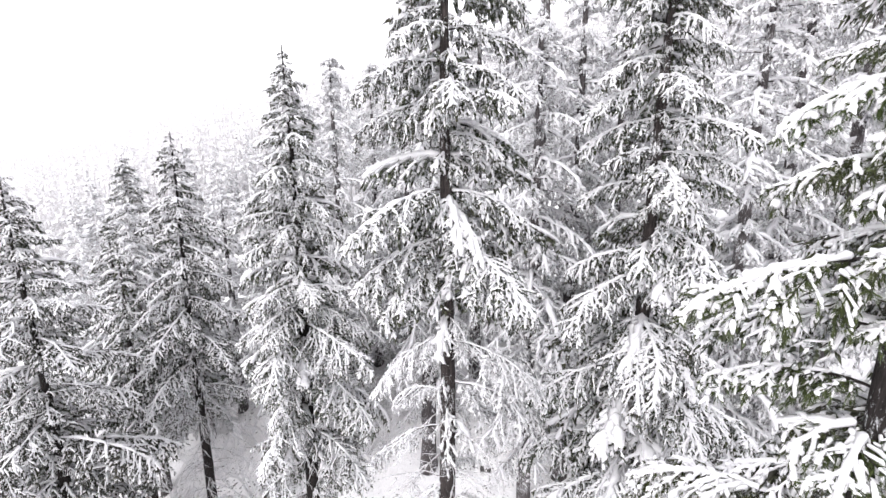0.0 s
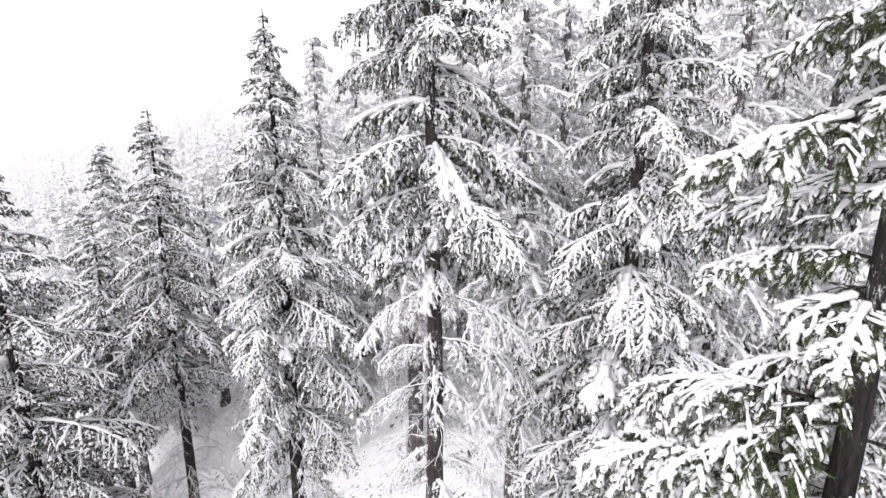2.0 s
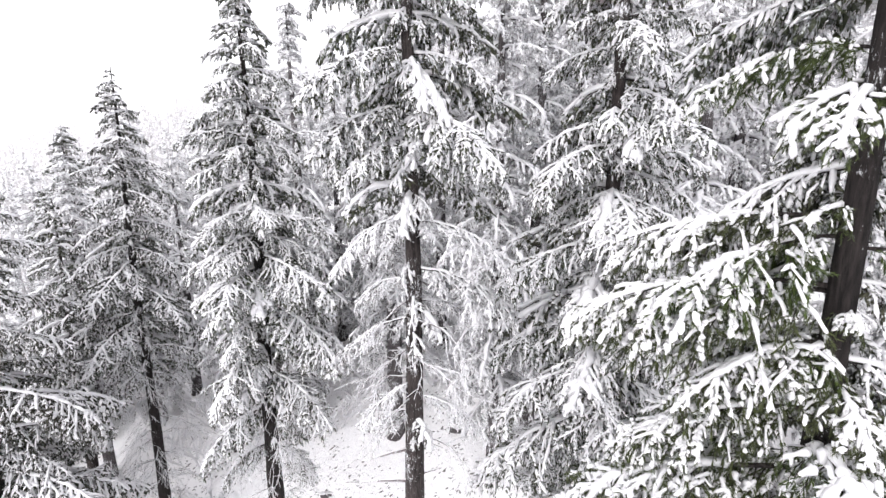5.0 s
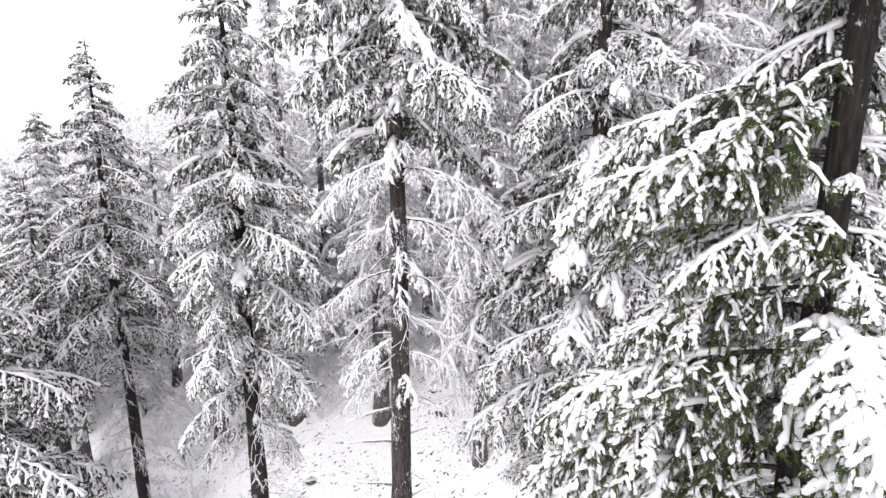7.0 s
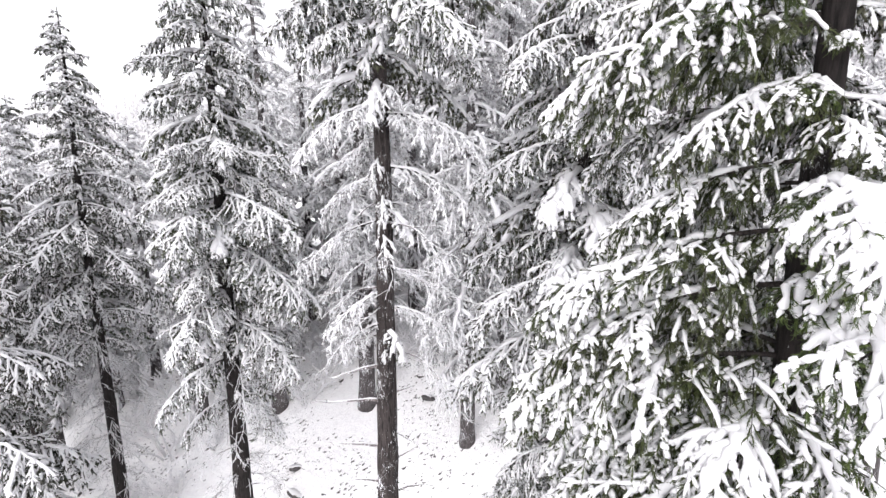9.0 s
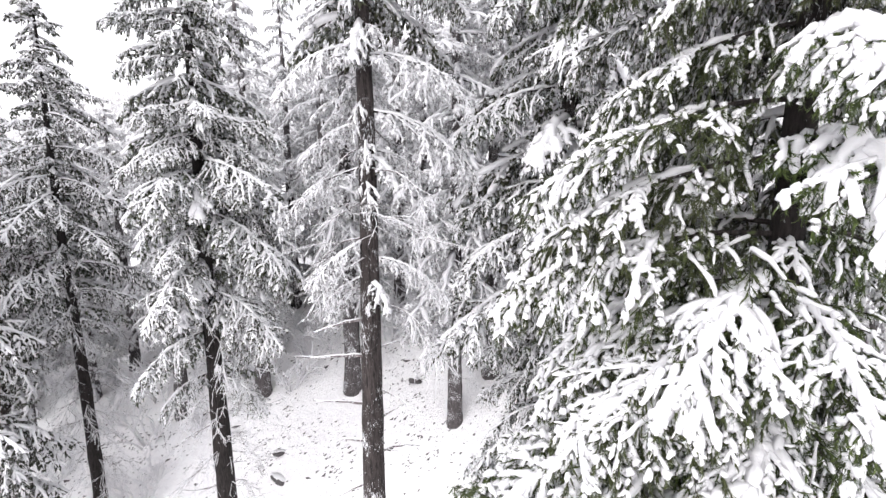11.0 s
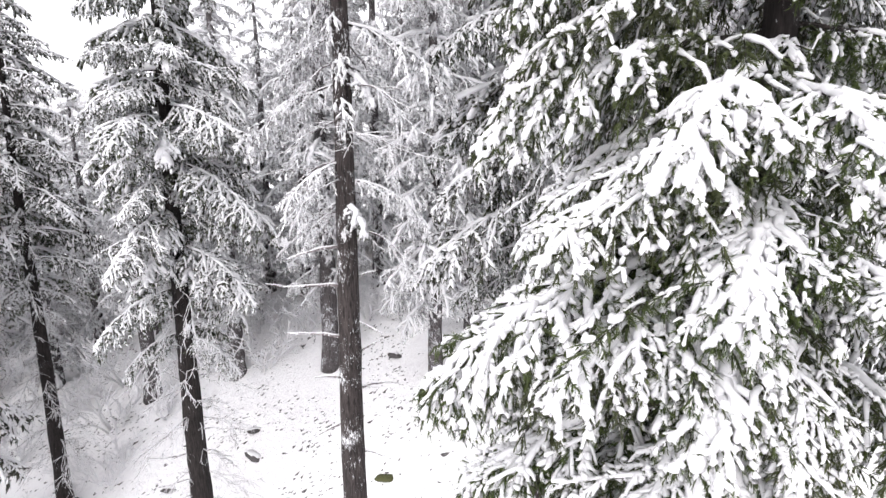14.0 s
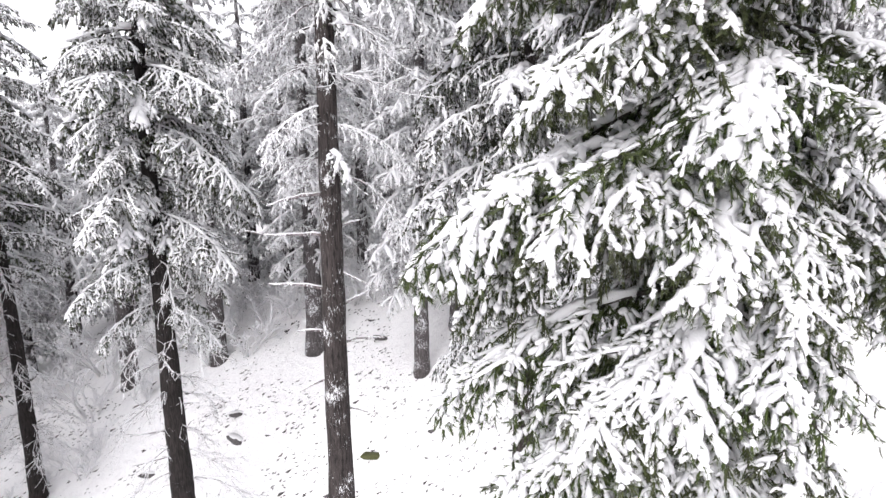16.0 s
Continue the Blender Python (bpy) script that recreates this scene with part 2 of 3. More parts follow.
# ---- boughs ----
def bough_pair(name, length, detail, seed, needle, droop=0.6, snowy=1.0, hang=0.8, bare=0.0, rope=0.026, pats=0.85, sweep=55.0, lush=1.0, inner=0.1, core=0.0):
    """One spruce bough along +x: its wood and needles, and the snow that lies on it. detail: 2 near, 1 middle, 0 far."""
    rng = random.Random(seed)
    leaf, snow = Soup(), Soup()
    ring, sides = (0.24, 0.10, 0.055)[detail], (3, 4, 5)[detail]
    tw_gap = (0.19, 0.078, 0.064)[detail] / lush

    def heading_vec(h, dip):
        return Vector((math.cos(h) * math.cos(dip), math.sin(h) * math.cos(dip), math.sin(dip)))

    def wander(root, heading, reach, pitch0, bend, stray=0.16):
        """A crooked branch that sinks as it goes out."""
        k = max(2, int(reach / ring))
        pts, p, h, dip = [root], root, heading, pitch0
        for q in range(k):
            h += rng.uniform(-stray, stray) - (h - heading) * 0.1
            dip = max(-1.35, dip - bend / k * rng.uniform(0.4, 1.6))
            p = p + heading_vec(h, dip) * (reach / k)
            pts.append(p)
        return pts

    def rope_on(path, r0, lo, hi):
        """A lumpy rope of snow along a branch."""
        n_p = len(path)
        bit = path[int(lo * (n_p - 1)):max(2, int(hi * (n_p - 1) + 1.5))]
        if len(bit) < 2:
            return
        rad = [r0 * rng.uniform(0.55, 1.35) * (1 - 0.35 * i / len(bit)) for i in range(len(bit))]
        pts = [p + Vector((rng.uniform(-0.35, 0.35) * r, rng.uniform(-0.35, 0.35) * r, r * 0.8)) for p, r in zip(bit, rad)]
        first, last = (pts[1] - pts[0]).normalized(), (pts[-1] - pts[-2]).normalized()
        pts = [pts[0] - first * rad[0] * 0.6] + pts + [pts[-1] + last * rad[-1] * 0.8]
        snow.tube(pts, [rad[0] * 0.4] + rad + [rad[-1] * 0.35], sides, 0, 0.9, 0.16, rng)

    def twigs_on(path, start=0.0, cover=1.0):
        """Needled fingers along a branch, swept forwards and hanging, most with a finger of snow on top."""
        total = sum((q - p).length for p, q in zip(path, path[1:]))
        count = max(2, int(total * (1 - start) / tw_gap))
        for j in range(count + 1):
            t = min(0.999, start + (1 - start) * (j + rng.random()) / (count + 1)) * (len(path) - 1)
            i = int(t)
            base = path[i].lerp(path[i + 1], t % 1)
            ax = (path[i + 1] - path[i]).normalized()
            h0, dip0 = math.atan2(ax.y, ax.x), math.asin(max(-1, min(1, ax.z)))
            for hand in (-1, 1):
                if rng.random() < bare:
                    continue
                tl = rng.uniform(0.045, 0.13) * (1.9, 1.1, 0.85)[detail]
                tip = base + heading_vec(h0 + radians(rng.uniform(10, 75)) * hand, max(-1.45, dip0 - rng.uniform(-0.35, 1.1) * hang)) * tl
                if detail == 2:
                    leaf.spindle(base, tip, 0.006, 0, 3, rng.random())
                    leaf.needles(base, tip, 0.03, 15, 0, rng)
                else:
                    leaf.tuft(base, tip, rng.uniform(0.016, 0.028) * (2.0 if detail == 0 else 1), 0, rng.random() * 3)
                if rng.random() < pats * cover:
                    r = rng.triangular(0.007, 0.026, 0.013) * snowy * (2.1, 1.0, 0.95)[detail]
                    lift = Vector((0, 0, r * 0.9 + 0.003))
                    p, q = base.lerp(tip, rng.uniform(-0.15, 0.15)) + lift, base.lerp(tip, rng.uniform(0.5, 0.98)) + lift * 0.8
                    if detail == 2:
                        jog = [Vector((rng.uniform(-1, 1), rng.uniform(-1, 1), rng.uniform(-0.6, 0.9))) * r * 0.5 for _ in range(3)]
                        snow.tube([p, p.lerp(q, 0.3) + jog[0], p.lerp(q, 0.7) + jog[1], q + jog[2]], [r * 0.6, r * rng.uniform(0.7, 1.35), r * rng.uniform(0.65, 1.35), r * 0.4], 5, 0, 0.95, 0.22, rng)
                    elif detail == 1:
                        snow.tube([p, p.lerp(q, 0.6), q], [r * 0.75, r * 1.1, r * 0.35], 4, 0, 0.95, 0.15, rng)
                        if rng.random() < 0.7:
                            fleck = base.lerp(tip, rng.uniform(0.2, 1.1)) + Vector((rng.uniform(-0.03, 0.03), rng.uniform(-0.03, 0.03), rng.uniform(-0.035, 0.01)))
                            snow.tuft(fleck, fleck + (tip - base).normalized() * rng.uniform(0.02, 0.05), rng.uniform(0.006, 0.012), 0, rng.random() * 3)
                    else:
                        snow.spindle(p, q, r, 0, 3, rng.random())

    lift0 = rng.uniform(0.05, 0.22)
    spine = wander(Vector((0, 0, 0)), 0.0, length, lift0, droop + lift0, 0.08)
    leaf.tube(spine, [0.006 + 0.014 * length / 2 * (1 - i / len(spine)) for i in range(len(spine))], 3 if detail < 2 else 5, 1)
    rope_on(spine, rope * (1.05 + 0.25 * length) * snowy, max(inner, core * 0.8), 1.0)
    twigs_on(spine, 0.35)
    pairs = max(3, int(length / (0.19, 0.112, 0.098)[detail] * lush))
    for i in range(pairs):
        for hand in (-1, 1):
            if rng.random() < 0.07:
                continue
            s = min(0.96, max(0.06, inner + (0.98 - inner) * (i + rng.uniform(-0.4, 0.4)) / pairs))
            at = s * (len(spine) - 1)
            root = spine[int(at)].lerp(spine[min(int(at) + 1, len(spine) - 1)], at % 1)
            reach = length * 0.44 * (1 - s) ** 0.65 * min(1.0, 0.4 + 2.0 * s) * rng.uniform(0.5, 1.3) + 0.09
            ang = radians(rng.uniform(sweep - 22, sweep + 14)) * hand
            path = wander(root, ang, reach, rng.uniform(-0.35, 0.15) - 0.4 * s * droop, hang * rng.uniform(0.35, 1.35))
            if detail:
                leaf.tube([path[0], path[len(path) // 2], path[-1]], [0.006, 0.004, 0.002], 3, 1)
            cover = rng.choice((0.25, 0.6, 0.85, 1.0, 1.1)) if s > core else 0.12
            if cover > 0.3:
                rope_on(path, rope * rng.uniform(0.5, 1.15) * snowy, 0.0, rng.uniform(0.5, 1.0) * min(1.0, cover + 0.15))
            twigs_on(path, 0.0, cover)
            if reach > (0.55, 0.30, 0.24)[detail]:
                for fork in (0.25, 0.5):
                    sub_at = path[int(fork * (len(path) - 1))]
                    a2 = ang + radians(rng.uniform(25, 55)) * rng.choice((-1, 1))
                    sub = wander(sub_at, a2, reach * rng.uniform(0.3, 0.5), rng.uniform(-0.6, 0.0), hang * rng.uniform(0.4, 1.2))
                    rope_on(sub, rope * rng.uniform(0.5, 0.9) * snowy, 0.0, rng.uniform(0.6, 1.0))
                    twigs_on(sub, 0.0, cover)
    return leaf.mesh(name, [needle, BARK]), snow.mesh(name + "_snow", [SNOW])


def dead_pair(name, length, seed, twiggy=1.0, droop=0.15, thick=1.0):
    """A bare dead branch, forked into fine twigs, and the snow line along it."""
    rng = random.Random(seed)
    wood, snow = Soup(), Soup()

    def grow(p, d, ln, r, level):
        k = max(3, int(ln / 0.12))
        pts, q = [p], p
        dd = d.copy()
        for i in range(k):
            dd = (dd + Vector((rng.uniform(-0.24, 0.24), rng.uniform(-0.24, 0.24), rng.uniform(-0.22, 0.16) - droop * 0.25))).normalized()
            q = q + dd * (ln / k)
            pts.append(q)
        rad = [r * (1 - 0.8 * i / k) + 0.0015 for i in range(k + 1)]
        wood.tube(pts, rad, 5 if level == 0 else 3)
        if level < 2 or rng.random() < 0.8:
            sr = [x * 0.6 + 0.003 for x in rad]
            lo = 1 if level == 0 else 0
            snow.tube([a + Vector((0, 0, x * 0.95)) for a, x in zip(pts[lo:], rad[lo:])], [x * rng.uniform(0.7, 1.2) for x in sr[lo:]], 4, 0, 0.9, 0.15, rng)
        if level < 2:
            n_sub = int((4 + 7 * ln) * twiggy * (1 if level == 0 else 0.7))
            for _ in range(n_sub):
                i = rng.randint(1, k)
                ax = (pts[i] - pts[i - 1]).normalized()
                out = Vector((rng.uniform(-1, 1), rng.uniform(-1, 1), rng.uniform(-0.8, 0.5)))
                grow(pts[i], (ax + out * 0.8).normalized(), ln * rng.uniform(0.25, 0.5), r * 0.45, level + 1)

    grow(Vector((0, 0, 0)), Vector((1, 0, 0.05)), length, (0.006 + 0.005 * length) * thick, 0)
    return wood.mesh(name, [TWIG]), snow.mesh(name + "_snow", [SNOW])


LENGTHS = (0.45, 0.85, 1.3, 1.8)


def bough_set(tag, detail, needle, variants, **kw):
    return {ln: [bough_pair("bough_" + tag, ln, detail, 100 * i + 7 * j + detail, needle, **kw) for j in range(variants)] for i, ln in enumerate(LENGTHS)}


NEAR = bough_set("near", 2, NEEDLE, 4, droop=0.8, hang=0.9, rope=0.023, snowy=0.98, pats=0.8, inner=0.1, core=0.36, lush=1.25)
NEAR_HEAVY = bough_set("near_heavy", 2, NEEDLE, 3, droop=1.0, hang=1.05, rope=0.036, snowy=1.05, pats=0.9, inner=0.1, core=0.3, lush=1.15)
MIDDLE = bough_set("middle", 1, NEEDLE_MID, 5, droop=0.8, hang=1.0, rope=0.025, snowy=0.85, pats=0.88, core=0.14, lush=1.35)
HEAVY = bough_set("heavy", 1, NEEDLE_MID, 3, droop=1.0, hang=1.0, rope=0.05, snowy=1.2, pats=0.95)
CLUMP = bough_set("clump", 1, NEEDLE_MID, 2, droop=0.5, hang=0.6, rope=0.04, snowy=1.2, pats=0.95, sweep=45)
DIM = bough_set("dim", 1, NEEDLE_DIM, 4, droop=0.7, hang=0.9, rope=0.026, snowy=0.9, pats=0.66)
SPARSE = bough_set("sparse", 1, HAZED_HOAR, 4, droop=0.95, hang=0.7, rope=0.02, snowy=0.8, bare=0.12, pats=0.85, sweep=38)
BACK = bough_set("back", 0, HAZED_HOAR, 4, droop=0.7, hang=0.8, rope=0.055, pats=0.9)
COARSE = bough_set("coarse", 0, NEEDLE_MID, 3, droop=0.75, hang=0.85, rope=0.05, pats=0.75)
DEAD = {ln: [dead_pair("dead_branch", ln, 500 + 10 * i + j, 1.1, 0.12) for j in range(3)] for i, ln in enumerate(LENGTHS)}
SNAG = {ln: [dead_pair("snag", ln, 700 + 10 * i + j, 0.12, 0.05, 2.8) for j in range(3)] for i, ln in enumerate(LENGTHS)}


def trunk_mesh(height, r0, seed, mat):
    """A tapered, slightly crooked trunk with a flared, buttressed foot."""
    rng = random.Random(seed)
    sides, rings = 16, max(14, int(height / 0.45))
    v, f = [], []
    ph = rng.uniform(0, 6)
    for i in range(rings + 1):
        s = i / rings
        z = height * s
        r = r0 * (1 - s) ** 0.85 * (1 + 0.22 * math.exp(-max(0, z - 0.5) / 0.3)) + 0.012
        ox, oy = 0.05 * math.sin(z * 0.5 + ph) * s, 0.05 * math.cos(z * 0.41 + ph) * s
        for k in range(sides):
            a = 2 * math.pi * k / sides
            rr = r * (1 + 0.07 * noise.noise((math.cos(a) * 1.8, math.sin(a) * 1.8, z * 0.6 + seed)) + 0.06 * rng.uniform(-1, 1))
            v.append((ox + math.cos(a) * rr, oy + math.sin(a) * rr, z))
    for i in range(rings):
        for k in range(sides):
            a, b2 = i * sides + k, i * sides + (k + 1) % sides
            f.append((a, b2, b2 + sides, a + sides))
    f.append(tuple(rings * sides + k for k in range(sides)))
    me = bpy.data.meshes.new("trunk")
    me.from_pydata(v, [], f)
    me.materials.append(mat)
    me.polygons.foreach_set("use_smooth", [True] * len(f))
    return me


def add_bough(tree, library, length, m, name, rng, with_snow=True):
    ln = min(LENGTHS, key=lambda q: abs(math.log(q / length)))
    leaf, snow = rng.choice(library[ln])
    ob = new(name, leaf)
    ob.parent = tree
    k = length / ln
    ob.matrix_local = m @ Matrix.Diagonal((k, k * rng.uniform(0.9, 1.15), k, 1))
    if with_snow:
        cap = tagged(new("snow_load", snow), kind="stuff")
        cap.parent = ob
    return ob


def spruce(x, y, top, crown_base, reach, r0, library, label, seed, every=0.2, shape=0.75, dead_from=None, dead_every=0.45, dead_len=1.0, dead_to=-99.0, snags=None, low_library=None, low_from=0.0, dip=0.0, group="", mat=None, coarse_above=99.0, extra=(), thin=0.0, long_side=None, keep_off=None, tip=0.16, bare_side=None, gaps=0.5, heavy=(), clumps=()):
    """A spruce: trunk, whorled boughs with their snow, dead branches below. Heights are those of the place."""
    rng = random.Random(seed)
    foot = ground_height(x, y) - 0.6
    tree = tagged(new("spruce_tree"), label, "tree", group)
    tree.location = (x, y, foot)
    trunk = new("trunk", trunk_mesh(top - foot, r0, seed, mat or BARK))
    trunk.parent = tree
    z, turn = top - 0.12, rng.uniform(0, 6.3)
    whorl, stunted = 5, False
    while z > crown_base:
        s = (top - z) / (top - crown_base)
        grown = reach * (s ** shape if s < 0.72 else 0.72 ** shape * (1 - 0.55 * (s - 0.72) / 0.28 * dip))
        length = max(tip, grown * rng.uniform(0.62, 1.18))
        turn += 2.399 + rng.uniform(-0.35, 0.35)
        if long_side is not None:
            length *= 1 + 0.28 * math.cos(turn - radians(long_side)) * min(1.0, max(0.0, (s - 0.3) * 6))
        facing = math.cos(turn - math.atan2(-y, -x))
        away = facing < -0.25
        step = every * (1.8 if z > 18 else 1) * (0.55 + 0.6 * min(1.0, s * 2.5)) * (1 + thin * max(0.0, s - 0.55) / 0.45)
        whorl -= 1
        if whorl <= 0:
            whorl, stunted = rng.randint(4, 7), rng.random() < gaps
            z -= step * rng.uniform(1.4, 2.4)
        else:
            z -= step * rng.uniform(0.35, 0.85)
        if stunted and facing > 0.72 and s > 0.1:
            length *= 0.3
        if keep_off is not None and math.cos(turn - radians(keep_off)) > 0.5:
            if z > 8.3:
                if rng.random() < (0.65 if z < 9.8 else 0.2):
                    continue
                length = min(length, rng.uniform(0.3, 0.75))
            length = min(length, 1.6)
        if bare_side is not None and z < 6.0 and math.cos(turn - radians(bare_side)) > 0.4:
            if rng.random() < 0.3:
                add_bough(tree, DEAD, rng.uniform(0.6, 1.2), pose(0, 0, z - foot, 0, rng.uniform(5, 30), math.degrees(turn)), "dead_branch", rng)
            continue
        lift = 28 * (1 - s) ** 3 - 2 - 12 * s + rng.uniform(-9, 9)
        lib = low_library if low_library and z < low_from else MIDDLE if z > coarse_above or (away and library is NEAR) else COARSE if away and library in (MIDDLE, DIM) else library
        add_bough(tree, lib, length, pose(0, 0, z - foot, rng.uniform(-10, 10), -lift, math.degrees(turn)), "bough", rng)
    if dead_from is not None:
        z = dead_from
        while z > max(foot + 1.0, dead_from - 7.5, dead_to):
            turn += 2.399 + rng.uniform(-0.5, 0.5)
            add_bough(tree, DEAD, dead_len * rng.uniform(0.5, 1.3), pose(0, 0, z - foot, 0, rng.uniform(0, 22), math.degrees(turn)), "dead_branch", rng)
            z -= dead_every * rng.uniform(0.5, 1.5)
    for ez, eturn, el, elift in extra:
        add_bough(tree, library, el, pose(0, 0, ez - foot, 0, -elift, eturn), "bough", rng)
    for ez, eturn, el, elift in heavy:
        add_bough(tree, NEAR_HEAVY if library is NEAR else HEAVY, el, pose(0, 0, ez - foot, 0, -elift, eturn), "bough", rng)
    for ez, eturn, el, elift in clumps:
        add_bough(tree, CLUMP, el, pose(0, 0, ez - foot, 0, -elift, eturn), "bough", rng)
    for sz, sturn, sl, slift in snags or ():
        add_bough(tree, SNAG, sl, pose(0, 0, sz - foot, 0, -slift, sturn), "snag", rng)
    return tree


# ---- the ground ----
def graded(lo, hi, near, count):
    """Grid lines that lie close together near zero and spread with distance."""
    out = []
    for i in range(count + 1):
        u = 2 * i / count - 1
        w = near * u + (1 - near) * u ** 3 * abs(u)
        out.append(w * (hi if u > 0 else -lo))
    return out


xs, ys = graded(-700, 700, 0.09, 200), graded(-700, 700, 0.09, 200)
gv = [(x, y, ground_height(x, y)) for y in ys for x in xs]
nx = len(xs)
gf = [(j * nx + i, j * nx + i + 1, (j + 1) * nx + i + 1, (j + 1) * nx + i) for j in range(len(ys) - 1) for i in range(nx - 1)]
me = bpy.data.meshes.new("ground")
me.from_pydata(gv, [], gf)
me.materials.append(GROUND_SNOW)
me.polygons.foreach_set("use_smooth", [True] * len(gf))
tagged(new("ground", me), "steep forest hillside under fresh white snow", "ground", kind="structure")

# ---- the trees near the path ----
LADEN = "tall green spruce with wide boughs laden with fresh snow"
SLIM = "slim grey-green spruce with snow on short drooping boughs"
HIND = "frosted spruce paled by haze deeper in the snowy forest"
spruce(2.84, 2.78, 18.5, 3.6, 3.0, 0.175, NEAR, LADEN + " close by", 11, mat=BARK_DARK, every=0.1, shape=0.95, group="near spruces", dip=0.0, coarse_above=15.6, long_side=150, keep_off=225, bare_side=-38,
       extra=((12.2, 212, 0.8, -5), (11.4, 134, 1.8, -2), (11.3, 160, 1.35, -5), (10.95, 156, 1.95, 0), (10.6, 182, 1.2, -10), (9.6, 160, 2.0, -2),
              (8.7, 165, 2.2, -2), (8.3, 240, 1.5, 0), (8.1, 188, 2.0, -2), (7.3, 177, 2.6, 0), (7.1, 200, 2.0, 0), (6.3, 247, 1.5, 0), (6.2, 160, 2.5, -4), (5.7, 185, 2.2, -4), (5.0, 205, 2.0, -4), (4.9, 160, 2.3, -6), (6.1, 200, 1.9, 0), (5.4, 226, 1.7, 0), (5.0, 246, 1.5, 0), (4.6, 226, 1.7, 0), (4.3, 250, 1.5, 0), (4.2, 206, 1.9, -4)),
       heavy=((9.9, 236, 1.4, 4), (9.3, 242, 1.5, 4), (8.45, 211, 1.7, 2), (7.7, 221, 1.6, 2), (7.1, 217, 1.7, 0), (6.3, 218, 1.7, 0)))
spruce(3.34, 7.5, 19.5, 3.6, 3.1, 0.22, MIDDLE, LADEN, 12, every=0.11, shape=0.8, group="near spruces", dip=0.2,
       heavy=((12.3, 262, 1.2, -5), (11.2, 240, 1.4, -5), (10.9, 285, 1.4, -5), (9.9, 225, 1.5, -8), (9.4, 262, 1.5, -8), (8.6, 235, 1.6, -8), (7.8, 255, 1.5, -10)))
spruce(0.06, 7.5, 19.0, 7.2, 2.4, 0.25, MIDDLE, "old spruce with thin frosted lower branches and bare snowy snags", 13, every=0.11, shape=0.45, thin=3.0, gaps=0.9,
       dead_from=9.8, dead_every=0.24, dead_len=1.15, dead_to=6.9, low_library=SPARSE, low_from=11.3, dip=0.55, group="near spruces",
       snags=((6.7, 182, 0.95, 4), (6.04, 176, 1.0, 10), (5.17, 180, 1.0, 25), (4.52, 172, 0.6, 12), (3.8, 186, 0.6, -10), (6.15, 5, 0.5, 28), (5.5, -4, 0.65, 0), (4.87, 10, 0.6, 36), (4.3, 2, 0.8, 16), (3.2, -3, 0.8, 14)),
       clumps=((13.2, -70, 1.1, -36), (13.1, -46, 1.25, -36), (12.9, -58, 1.3, -46), (12.5, -50, 1.0, -44)),
       heavy=((13.0, -40, 1.1, -40), (12.3, -85, 0.8, -45), (11.2, -105, 0.8, -25), (9.3, -20, 0.7, -18), (7.35, -50, 0.65, -20)),
       extra=((14.6, 165, 1.8, -6), (12.4, 195, 1.7, -18)))
spruce(-3.78, 12.0, 16.3, 4.0, 3.35, 0.27, MIDDLE, "grey-green spruce, snow on drooping boughs, bare twigs below", 14, mat=BARK_DARK, every=0.105, shape=0.75, thin=0.9, dead_from=6.4, dead_every=0.24, dead_len=1.4, dip=0.75, group="near spruces",
       snags=((0.9, 185, 1.1, 2), (1.5, 0, 0.6, 5), (0.2, 180, 0.8, 0)),
       heavy=((10.6, -60, 1.2, -12), (8.9, -75, 1.5, -14), (6.9, 255, 1.3, -25), (6.4, 235, 1.4, -25), (5.9, -40, 1.0, -25)))
spruce(-8.93, 15.8, 14.4, 4.4, 3.4, 0.21, DIM, SLIM, 15, mat=BARK_DARK, every=0.115, shape=0.75, thin=0.9, dead_from=6.4, dead_every=0.28, dead_len=1.5, dip=0.75, group="near spruces")
spruce(-10.7, 11.6, 13.4, 0.2, 4.3, 0.24, DIM, "dark spruce with snowy boughs down to the ground", 16, mat=BARK_DARK, every=0.115, shape=0.75, dip=0.3, group="near spruces")
spruce(-13.6, 13.6, 11.2, -1.5, 3.2, 0.22, DIM, "dark spruce with snowy boughs in a dense stand", 17, mat=BARK_DARK, every=0.15, shape=0.75, dip=0.2, group="near spruces")
spruce(-13.2, 18.6, 10.2, 1.2, 2.8, 0.22, COARSE, "dark spruce with snowy boughs in a dense stand", 18, every=0.16, shape=0.75, dip=0.2, group="near spruces")

spruce(-18.3, 27.5, 13.4, -1.0, 4.6, 0.28, COARSE, "grey-green spruce with snowy boughs in a dense stand", 19, every=0.15, shape=0.7, dip=0.2, group="near spruces", gaps=0.3, tip=0.3)
spruce(-16.2, 22.6, 10.4, -1.5, 3.6, 0.24, COARSE, "grey-green spruce with snowy boughs in a dense stand", 20, every=0.16, shape=0.7, dip=0.2, group="near spruces", gaps=0.3, tip=0.3)

